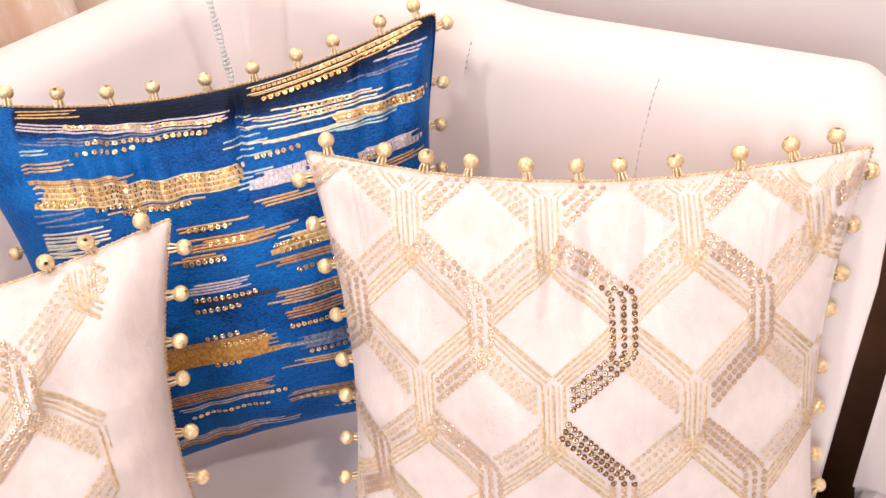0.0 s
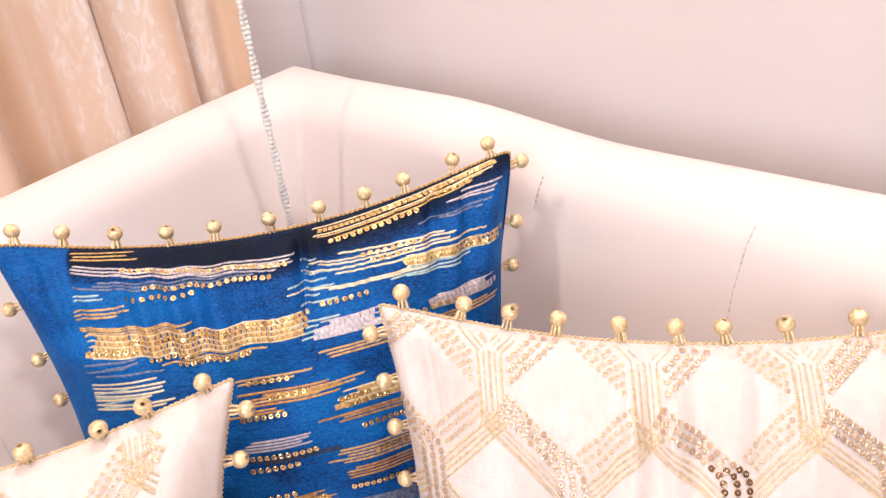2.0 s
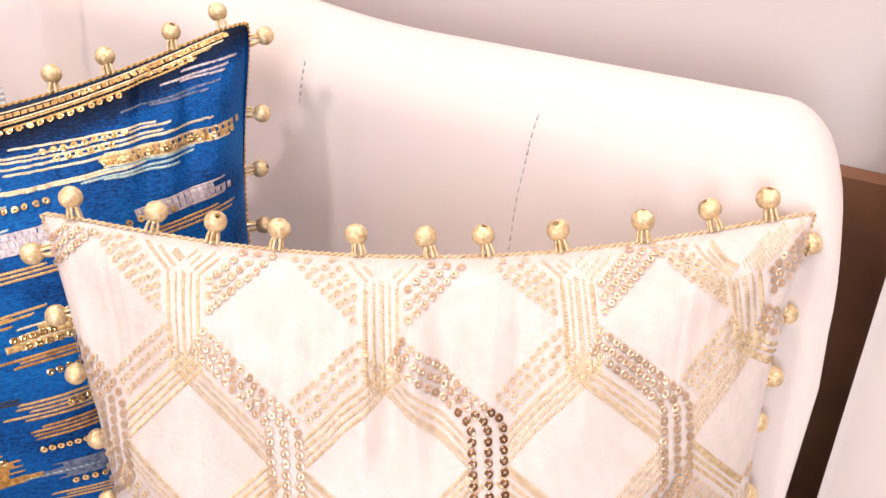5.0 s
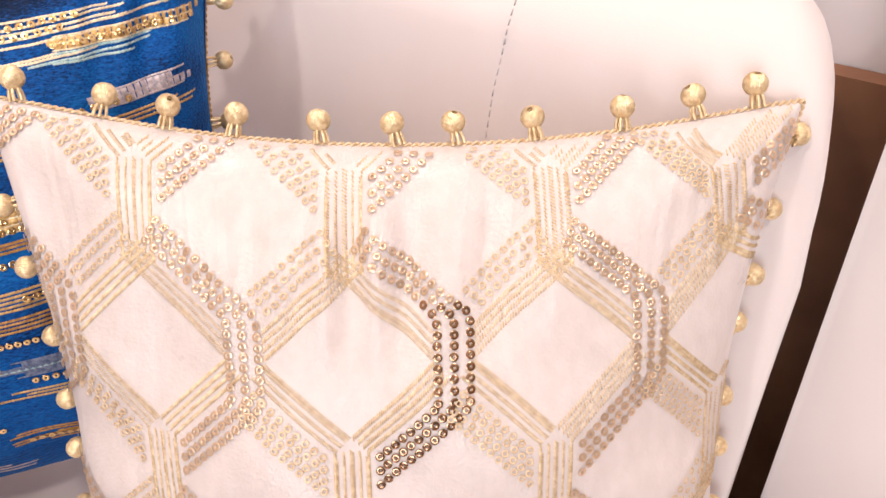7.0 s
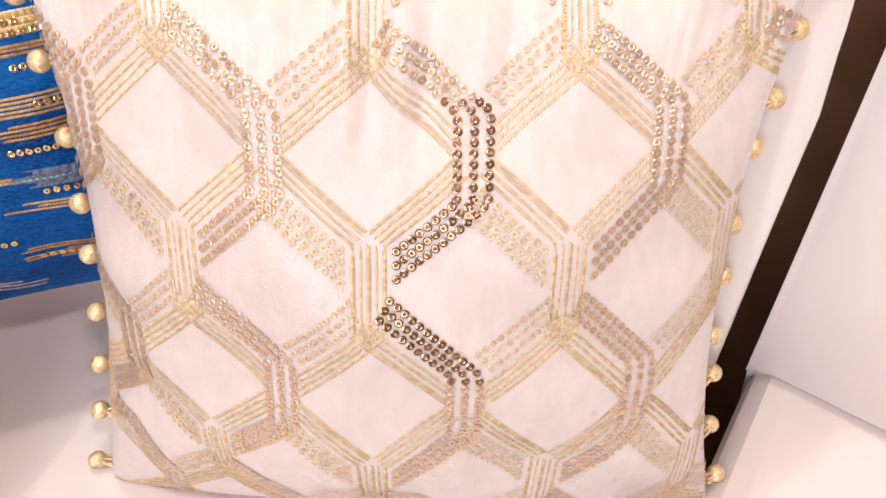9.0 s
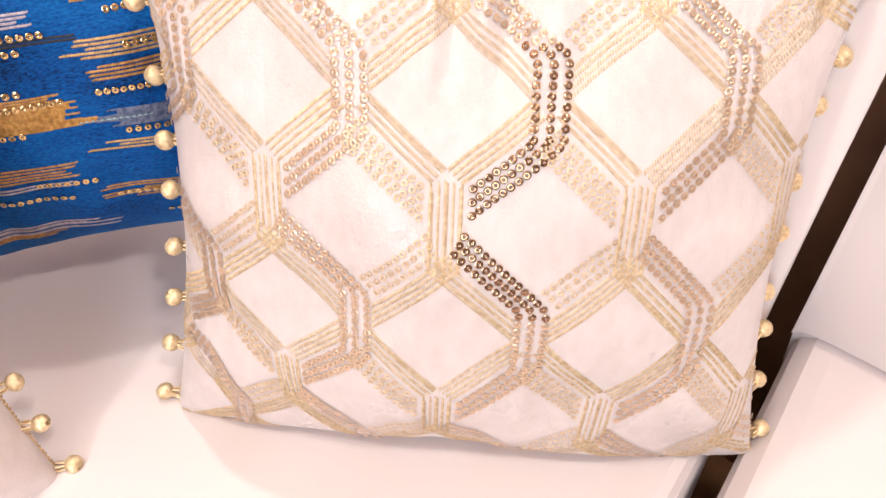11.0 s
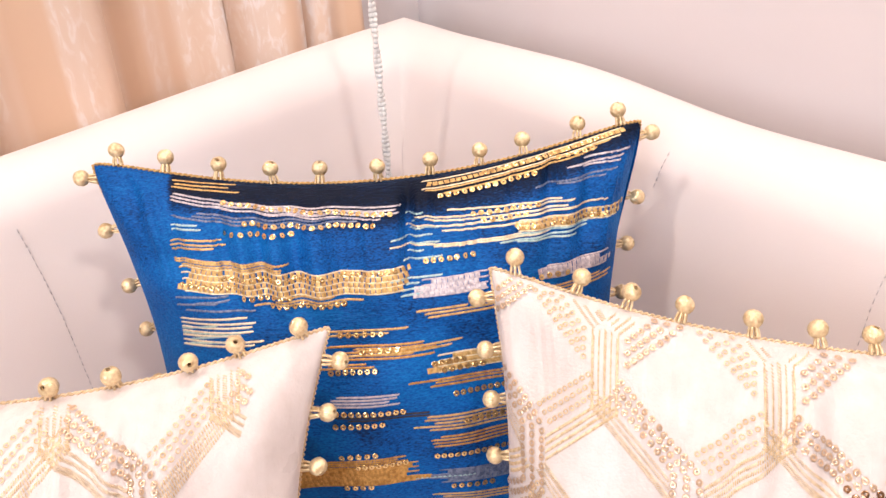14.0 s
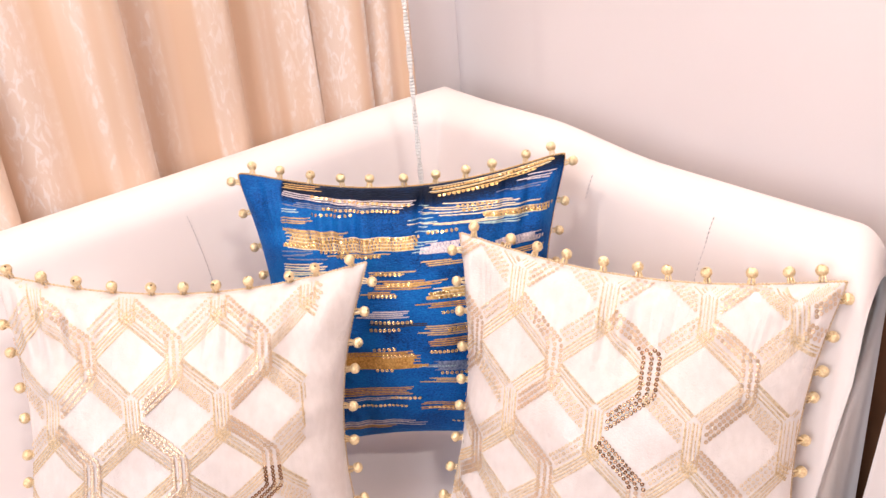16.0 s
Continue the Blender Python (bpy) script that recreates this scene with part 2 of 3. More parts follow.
def sofa():
    base = new("corner_sofa")
    tagged(base, "off-white upholstered corner sofa with rounded back", "sofa")
    stations = []
    n_l, n_r, end = 16, 40, 0.806
    for k in range(n_l, 0, -1):
        s = 1.3 * k / n_l
        stations.append(lambda s=s: [left(s, d, z) for d, z in back_profile(crest_left(s))])
    stations.append(lambda: [CORNER + MITRE * d + UP * z for d, z in back_profile(0.842)])
    for k in range(1, n_r + 1):
        s = end * (1 - (1 - k / n_r) ** 1.6)
        # the end is cut back towards the wall
        cut = 0.35 * max(0.0, (s - end + 0.12) / 0.12)
        stations.append(lambda s=s, cut=cut: [right(s - cut * max(0.0, 0.02 - d), d, z) for d, z in back_profile(crest_right(s, end))])
    sweep("backrest", stations, SOFA, base)
    # seat block with a softly rounded upper edge
    outer = [CORNER + MITRE * 0.06, right(end, 0.06, 0), right(end, 0.06, 0) + ALONG_L * 0.90, left(1.3, 0.06, 0) + ALONG_R * 0.62, left(1.3, 0.06, 0)]
    mid = sum(outer, Vector()) / len(outer)
    rows = []
    for inset, z in ((0.0, 0.10), (0.0, SEAT - 0.03), (0.004, SEAT - 0.014), (0.014, SEAT - 0.004), (0.03, SEAT), (0.10, SEAT)):
        rows += [p + (mid - p).normalized() * inset + UP * z for p in outer]
    faces = grid_faces(6, 5, True)
    faces.append(tuple(range(25, 30)))
    faces.append(tuple(range(5))[::-1])
    mesh_object("seat", rows, faces, SOFA, base, smooth=False)
    return base


def seam(parent, place, lean, z0, z1):
    """A dashed line of stitching let into the front of a back."""
    verts, faces = [], []
    z = z1
    while z > z0:
        rows = []
        for zz in (z, z - 0.0042):
            d = face(zz)
            rows.append((lean(zz), d, zz))
        k = len(verts)
        for s, d, zz in rows:
            verts += [place(s - 0.0004, d - 0.001, zz), place(s + 0.0004, d - 0.001, zz), place(s, d + 0.0005, zz)]
        faces += [(k, k + 2, k + 5, k + 3), (k + 2, k + 1, k + 4, k + 5), (k, k + 1, k + 2), (k + 3, k + 5, k + 4)]
        z -= 0.0066
    mesh_object("seam", verts, faces, SEAM, parent, "grey stitched seam line")


corner_sofa = sofa()
seam(corner_sofa, right, lambda z: 0.598 + 2.6 * max(0.0, z - 0.735) ** 2, 0.56, 0.805)
seam(corner_sofa, right, lambda z: 0.385 + 2.6 * max(0.0, z - 0.715) ** 2, 0.56, 0.805)
seam(corner_sofa, left, lambda z: 0.460 + 0.6 * max(0.0, z - 0.66) ** 2, 0.56, 0.770)


def next_sofa():
    base = new("sofa_module")
    tagged(base, "off-white upholstered sofa seat beside the corner sofa", "sofa")
    p = Vector((0.366, 0.554, 0)) - ALONG_R * 0.019
    verts = []
    prof = [(-0.20, 0.12), (-0.20, 0.80)]
    prof += [(-0.12 + 0.06 * math.cos(math.pi * (1 - k / 6)), 0.78 + 0.06 * math.sin(math.pi * (1 - k / 6))) for k in range(7)]
    prof += [(-0.046, 0.70), (-0.020, 0.55), (0.0, SEAT + 0.012), (-0.012, SEAT), (-0.03, SEAT - 0.05)]
    n = len(prof)
    for s, shrink in ((0.0, 0.02), (0.006, 0.006), (0.02, 0.0), (0.9, 0.0)):
        verts += [p + ALONG_R * s + IN_R * (d * (1 - shrink) - 0.07 * shrink) + UP * (z - shrink * 0.5) for d, z in prof]
    faces = grid_faces(4, n) + [tuple(range(n)), tuple(range(3 * n, 4 * n))[::-1]]
    mesh_object("backrest", verts, faces, SOFA, base)
    q = p + ALONG_R * 0.0 - IN_R * 0.05
    rows = []
    ring = [q, q + ALONG_R * 0.9, q + ALONG_R * 0.9 + ALONG_L * 0.75, q + ALONG_L * 0.75]
    mid = sum(ring, Vector()) / 4
    for inset, z in ((0.0, 0.10), (0.0, SEAT - 0.03), (0.005, SEAT - 0.012), (0.02, SEAT - 0.002), (0.04, SEAT)):
        rows += [w + (mid - w).normalized() * inset + UP * z for w in ring]
    faces = grid_faces(5, 4, True) + [(16, 17, 18, 19), (3, 2, 1, 0)]
    mesh_object("seat", rows, faces, SOFA, base, smooth=False)


next_sofa()

# ---------------------------------------------------------------- curtain


def curtain_material():
    m, nodes, links, bsdf = node_material("champagne_jacquard", 0.42)
    wide = noise_node(nodes, links, 1.0, 2, (22, 22, 0.5))
    crackle = noise_node(nodes, links, 95, 8, (1, 1, 0.42))
    crackle.inputs["Distortion"].default_value = 1.2
    r = ramp_node(nodes, links, wide.outputs[0], [(0.40, (0.68, 0.46, 0.32)), (0.62, (0.74, 0.59, 0.50))])
    c = ramp_node(nodes, links, crackle.outputs[0], [(0.49, (0, 0, 0)), (0.62, (0.75, 0.75, 0.75))])
    w = ramp_node(nodes, links, wide.outputs[0], [(0.46, (0, 0, 0)), (0.62, (1, 1, 1))])
    mul = nodes.new("ShaderNodeMath")
    mul.operation = "MULTIPLY"
    links.new(c.outputs[0], mul.inputs[0])
    links.new(w.outputs[0], mul.inputs[1])
    mix = nodes.new("ShaderNodeMix")
    mix.data_type = "RGBA"
    mix.inputs["B"].default_value = (0.84, 0.76, 0.74, 1)
    links.new(mul.outputs[0], mix.inputs["Factor"])
    links.new(r.outputs[0], mix.inputs["A"])
    links.new(mix.outputs["Result"], bsdf.inputs["Base Color"])
    fine = noise_node(nodes, links, 700, 2)
    bump_chain(nodes, links, bsdf, [(fine.outputs[0], 0.15, 0.0008), (mul.outputs[0], 0.3, 0.001)])
    bsdf.inputs["Sheen Weight"].default_value = 0.2
    return m


CURTAIN = curtain_material()


def curtain():
    base = tagged(new("curtain"), "champagne beige satin curtain hanging in deep vertical folds", "curtain")
    edges = [-0.06, 0.042, 0.14, 0.30, 0.47, 0.66, 0.84, 1.02, 1.22, 1.44, 1.66, 1.90]
    deeps = [0.025, 0.022, 0.018, 0.045, 0.055, 0.05, 0.05, 0.05, 0.05, 0.05, 0.05]
    rng = random.Random(4)
    prof = []
    for a, b, deep in zip(edges, edges[1:], deeps):
        # each fold stands proud at one edge, overhangs there, and falls back towards the next
        w, ph = b - a, rng.random() * 6
        for k in range(22):
            f = k / 21
            swell = math.sin(math.pi / 2 * min(1, f / 0.05)) if f < 0.05 else (1 - (f - 0.05) / 0.95) ** 0.8
            ripple = 0.16 * math.sin(9 * f + ph) * math.sin(math.pi * f)
            over = -0.010 * math.exp(-(((f - 0.05) / 0.05) ** 2)) * (deep > 0.03)
            prof.append((a + w * f + over, -0.165 + deep * (swell + ripple) + 0.012))
    levels = [0.06 + 2.44 * k / 24 for k in range(25)]
    verts = []
    for z in levels:
        for i, (s, d) in enumerate(prof):
            sway = 0.006 * math.sin(2.1 * z + i * 0.11)
            verts.append(left(s + sway, d + 0.004 * math.sin(3 * z + i * 0.4), z))
    ob = mesh_object("fabric", verts, grid_faces(25, len(prof)), CURTAIN, base)
    sol = ob.modifiers.new("thickness", "SOLIDIFY")
    sol.thickness = 0.002


curtain()

# ---------------------------------------------------------------- bead chain


def ball(radius, segs=12, rings=8):
    v, f = [], []
    for i in range(rings + 1):
        a = math.pi * i / rings
        for j in range(segs):
            b = 2 * math.pi * j / segs
            v.append((radius * math.sin(a) * math.cos(b), radius * math.sin(a) * math.sin(b), radius * math.cos(a)))
    return v, grid_faces(rings + 1, segs, True)


def bead_chain():
    base = tagged(new("bead_chain"), "white pearl bead chain hanging down over the sofa corner", "bead chain")
    v0, f0 = ball(0.0030, 8, 6)
    verts, faces = [], []
    for strand in (0, 1):
        z = 2.3
        while z > 0.56:
            # hangs free, a hand's width clear of the back
            turn = 70 * z + math.pi * strand
            p = Vector((-0.2563 + 0.0017 * math.cos(turn), 0.9033 + 0.0017 * math.sin(turn), z))
            n = len(verts)
            verts += [p + Vector(q) for q in v0]
            faces += [tuple(n + i for i in q) for q in f0]
            z -= 0.0050
    tagged(mesh_object("bead_strand", verts, faces, PEARL, base), kind="stuff")


bead_chain()

# ---------------------------------------------------------------- cushions


class Pillow:
    """A stuffed square cushion: a, b run from -1 to 1 across and up; w is the thickness forward."""

    def __init__(self, place, yaw, lean, roll, width, height, thick, pinch, skew=0.25, seed=1, pucker=0.0022, twist=0.0, rounding=0.014, low=None, creases=()):
        self.m = Matrix.Translation(place) @ pose(0, 0, 0, 0, 0, yaw) @ pose(0, 0, 0, -lean, 0, 0) @ pose(0, 0, 0, 0, roll, 0)
        self.hw, self.hh, self.t, self.c, self.skew, self.seed, self.pucker = width / 2, height / 2, thick, pinch, skew, seed, pucker
        self.twist, self.round, self.creases = twist, rounding, creases
        self.low = pinch if low is None else low

    def at(self, a, b, side=1, lift=0.0):
        """Local place: x right, z up, y to the rear."""
        x = self.hw * a * (1 - self.c * (1 - b * b))
        dip = self.low + (self.c - self.low) * min(1.0, max(0.0, b + 1))
        z = self.hh * b * (1 - dip * (1 - a * a)) + self.twist * a * b
        ear = 1 - self.round * (a * a * b * b) ** 5
        x, z = x * ear, z * ear
        body = max(0.0, 1 - a * a) ** 0.42 * max(0.0, 1 - b * b) ** 0.58 * (1 - self.skew * b)
        w = self.t * body * (1.0 if side > 0 else 0.75)
        # gathers that run in from the seams, and slow dents
        near_top = max(0.0, abs(b) - 0.45) / 0.55 * (1.0 if b > 0 else 0.35)
        near_side = max(0.0, abs(a) - 0.6) / 0.4
        g = math.sin(34 * a + 2.6 * math.sin(6 * a + self.seed)) * (0.55 + 0.45 * math.sin(5 * a + self.seed)) * near_top * (1 - abs(b)) * 4
        h = math.sin(17 * b + 1.7 * math.sin(5 * b + self.seed)) * near_side * (1 - abs(a)) * 4
        dent = noise.noise((a * 2.7 + self.seed, b * 2.7, side * 3.0)) * 0.011 * body
        # short fine gathers just under the upper seam
        fine = 0.0
        if b > 0.55:
            ply = noise.noise((a * 9.0, self.seed * 3.1, 0.0))
            fine = math.sin(120 * a + 9 * ply) * max(0.0, noise.noise((a * 5.0, self.seed * 1.7, 4.0)) + 0.35) * (b - 0.55) * (1 - b) * 16
        w += self.pucker * (g + 0.5 * h + 0.16 * fine) + dent
        # deep creases that run down from the upper seam
        for at, wide, deep, low in self.creases:
            if side > 0 and b > low:
                w -= deep * math.exp(-(((a - at) / wide) ** 2)) * ((b - low) / (1 - low)) * min(1.0, (1 - b) * 9)
        return Vector((x, -side * (w + lift), z))

    def normal(self, a, b):
        e = 0.004
        p = self.at(a, b)
        n = (self.at(a + e, b) - p).cross(self.at(a, b + e) - p)
        return n.normalized()

    def tangent_frame(self, a, b):
        e = 0.004
        p = self.at(a, b)
        du, dv = (self.at(a + e, b) - p), (self.at(a, b + e) - p)
        n = du.cross(dv).normalized()
        return p, du.normalized(), n.cross(du.normalized()), n

    def inverse(self, x, z):
        """a, b of a point of the flat pattern, in metres from the middle."""
        return x / self.hw, z / self.hh

    def body(self, name, material, parent, n=180, side=1):
        verts, vals = [], [math.sin(math.pi / 2 * (2 * k / n - 1)) * 0.35 + (2 * k / n - 1) * 0.65 for k in range(n + 1)]
        for b in vals:
            for a in vals:
                verts.append(self.at(a, b, side))
        faces = grid_faces(n + 1, n + 1)
        if side < 0:
            faces = [f[::-1] for f in faces]
        return mesh_object(name, verts, faces, material, parent)

    def edge(self, k):
        """The seam at k from 0 to 4, anticlockwise from the lower left corner, and its outward way."""
        s, f = int(k) % 4, k - int(k)
        q = 2 * f - 1
        a, b = ((q, -1), (1, q), (-q, 1), (-1, -q))[s]
        out = ((0, 0, -1), (1, 0, 0), (0, 0, 1), (-1, 0, 0))[s]
        return self.at(a, b), Vector(out)


def cord(pillow, parent, material):
    """A two-strand twisted cord sewn along the seam."""
    path, outs = [], []
    count = 1300
    for i in range(count):
        p, o = pillow.edge(4 * i / count)
        path.append(p)
        outs.append(o)
    verts, faces = [], []
    for strand in (0, 1):
        n0 = len(verts)
        for i in range(count):
            p, q = path[i], path[(i + 1) % count]
            t = (q - p).normalized()
            side = t.cross(Vector((0, 1, 0))).normalized()
            up = side.cross(t)
            ang = i * 1.05 + strand * math.pi
            c = p + (side * math.cos(ang) + up * math.sin(ang)) * 0.0009
            for k in range(5):
                b = 2 * math.pi * k / 5
                verts.append(c + (side * math.cos(b) + up * math.sin(b)) * 0.00095)
        f = grid_faces(count, 5, True)
        f += [((count - 1) * 5 + k, (count - 1) * 5 + (k + 1) % 5, (k + 1) % 5, k) for k in range(5)]
        faces += [tuple(n0 + i for i in q) for q in f]
    mesh_object("piping_cord", verts, faces, material, parent, "twisted gold thread cord along the seam")


def pom_mesh():
    """A ball wrapped in thread: ridged from pole to pole, with a hole at the far pole."""
    v, f = [], []
    segs, rings, r = 90, 12, 0.0060
    for i in range(rings + 1):
        a = 0.24 + (math.pi - 0.34) * i / rings
        for j in range(segs):
            b = 2 * math.pi * j / segs
            k = r * (1 + 0.05 * math.cos(30 * b + 0.6 * math.sin(3 * a)) * math.sin(a) ** 0.5)
            v.append((k * math.sin(a) * math.cos(b), k * math.sin(a) * math.sin(b), k * math.cos(a)))
    f = grid_faces(rings + 1, segs, True)
    me = bpy.data.meshes.new("pom_bead")
    n = len(v)
    v += [(q[0] * 0.9, q[1] * 0.9, q[2] - 0.002) for q in v[:segs]]
    f += [(j, (j + 1) % segs, n + (j + 1) % segs, n + j) for j in range(segs)]
    f.append(tuple(n + j for j in range(segs)))
    f.append(tuple(rings * segs + j for j in range(segs)))
    me.from_pydata(v, [], f)
    me.materials.append(BEAD)
    me.materials.append(HOLE)
    me.polygons[len(f) - 2].material_index = 1
    me.polygons.foreach_set("use_smooth", [True] * len(f))
    return me


def loop_mesh():
    """Three thread loops that tie a bead to the cord; the bead's middle is 13 mm up."""
    v, f = [], []
    for t in range(3):
        n0 = len(v)
        ang = math.pi * t / 3
        steps = 12
        for i in range(steps):
            q = math.pi * i / (steps - 1)
            c = Vector((math.cos(ang), math.sin(ang), 0)) * (0.0034 * math.cos(q)) + Vector((0, 0, 0.0003 + 0.0090 * math.sin(q)))
            tang = Vector((math.cos(ang), math.sin(ang), 0)) * (-0.0034 * math.sin(q)) + Vector((0, 0, 0.0090 * math.cos(q)))
            tang.normalize()
            s = Vector((-math.sin(ang), math.cos(ang), 0))
            u = s.cross(tang)
            for k in range(5):
                b = 2 * math.pi * k / 5
                v.append(c + (s * math.cos(b) + u * math.sin(b)) * 0.0009)
        f += [tuple(n0 + i for i in q) for q in grid_faces(steps, 5, True)]
    me = bpy.data.meshes.new("thread_loop")
    me.from_pydata(v, [], f)
    me.materials.append(BEAD)
    me.polygons.foreach_set("use_smooth", [True] * len(f))
    return me


POM, LOOP = pom_mesh(), loop_mesh()


def poms(pillow, parent, per_side, flop, seed):
    rng = random.Random(seed)
    for side in range(4):
        n = per_side[side]
        for i in range(n):
            k = side + (i + 0.5) / n + rng.uniform(-0.012, 0.012)
            p, out = pillow.edge(k)
            f = (i + 0.5) / n * 2 - 1
            along = pillow.edge(k + 0.002)[0] - p
            along.normalize()
            way = out + along * rng.uniform(-0.3, 0.3) + Vector((0, -1, 0)) * (flop[side] + rng.uniform(-0.25, 0.25))
            q = way.to_track_quat("Z", "Y").to_matrix().to_4x4()
            loop = new("thread_loop", LOOP)
            tied = Matrix.Translation(p) @ q @ Matrix.Rotation(rng.uniform(0, 3), 4, "Z")
            pom = new("pom_bead", POM)
            pom.parent = parent
            pom.matrix_basis = Matrix.Translation(p + way.normalized() * 0.0120) @ q @ pose(0, 0, 0, rng.uniform(-45, 45), rng.uniform(-45, 45), rng.uniform(0, 360)) @ Matrix.Diagonal((1, 1, rng.uniform(0.94, 1.04), 1))
            loop.parent = pom
            loop.matrix_basis = pom.matrix_basis.inverted() @ tied


def sequin_verts(r, hole):
    v = []
    for rr, zz in ((r, 0.0), (r * 0.62, 0.00035), (hole, 0.0)):
        v += [(rr * math.cos(2 * math.pi * k / 10), rr * math.sin(2 * math.pi * k / 10), zz) for k in range(10)]
    return v, grid_faces(3, 10, True)


def lay_sequins(pillow, parent, spots, radius, material, seed, singles=300, hole=0.26, rest="sequin_rest"):
    """Sequins at (x, z) places of the pattern; those nearest the middle are parts of their own."""
    rng = random.Random(seed)
    v0, f0 = sequin_verts(radius, radius * hole)
    one = bpy.data.meshes.new("sequin")
    one.from_pydata(v0, [], f0)
    one.materials.append(material)
    one.polygons.foreach_set("use_smooth", [True] * len(f0))
    spots = sorted(spots, key=lambda q: (q[0] * q[0] + q[1] * q[1]))
    verts, faces = [], []
    for i, (x, z) in enumerate(spots):
        a, b = pillow.inverse(x, z)
        if max(abs(a), abs(b)) > 0.992:
            continue
        p, du, dv, n = pillow.tangent_frame(a, b)
        n = (n + du * rng.gauss(0, 0.07) + dv * rng.gauss(0, 0.07)).normalized()
        du = (du - n * du.dot(n)).normalized()
        dv = n.cross(du)
        p = p + n * 0.0012
        m = Matrix(((du.x, dv.x, n.x, p.x), (du.y, dv.y, n.y, p.y), (du.z, dv.z, n.z, p.z), (0, 0, 0, 1)))
        if i < singles:
            ob = new("sequin", one)
            ob.parent = parent
            ob.matrix_basis = m
        else:
            k = len(verts)
            verts += [m @ Vector(q) for q in v0]
            faces += [tuple(k + j for j in q) for q in f0]
    if verts:
        tagged(mesh_object(rest, verts, faces, material, parent), kind="stuff")


def lay_stitches(pillow, parent, runs, material, name):
    """Runs of raised slanted stitches: (x0, z0, x1, z1, width, pitch, slant)."""
    verts, faces = [], []
    for x0, z0, x1, z1, width, pitch, slant, *fill in runs:
        length = math.hypot(x1 - x0, z1 - z0)
        if length < pitch:
            continue
        n = max(1, round(length / pitch))
        tx, tz = (x1 - x0) / length, (z1 - z0) / length
        for i in range(n):
            f = (i + 0.5) / n
            x, z = x0 + (x1 - x0) * f, z0 + (z1 - z0) * f
            a, b = pillow.inverse(x, z)
            if max(abs(a), abs(b)) > 0.992:
                continue
            p, du, dv, nn = pillow.tangent_frame(a, b)
            t = du * tx + dv * tz
            s = nn.cross(t)
            ax = s * math.cos(slant) + t * math.sin(slant)
            cr = nn.cross(ax)
            h, q = width / 2, pitch * (fill[0] if fill else 0.42)
            k = len(verts)
            base = p + nn * 0.0002
            verts += [base - ax * h - cr * q * 0.6, base - ax * h + cr * q * 0.6, base + ax * h + cr * q * 0.6, base + ax * h - cr * q * 0.6,
                      base - ax * h * 0.6 + nn * 0.0007, base + ax * h * 0.6 + nn * 0.0007]
            faces += [(k, k + 3, k + 5, k + 4), (k + 2, k + 1, k + 4, k + 5), (k + 1, k, k + 4), (k + 3, k + 2, k + 5)]
    tagged(mesh_object(name, verts, faces, material, parent), kind="stuff")


def drawn(terms, x, z):
    """A cloth coordinate pulled out of true by the stuffing: a cubic in the flat pattern's x and z."""
    u, v = min(0.21, max(-0.19, x)), min(0.11, max(-0.235, z))
    bends = (u * u, u * v, v * v, u * u * u, u * u * v, u * v * v, v * v * v)
    return terms[0] + terms[1] * x + terms[2] * z + sum(k * q for k, q in zip(terms[3:], bends))


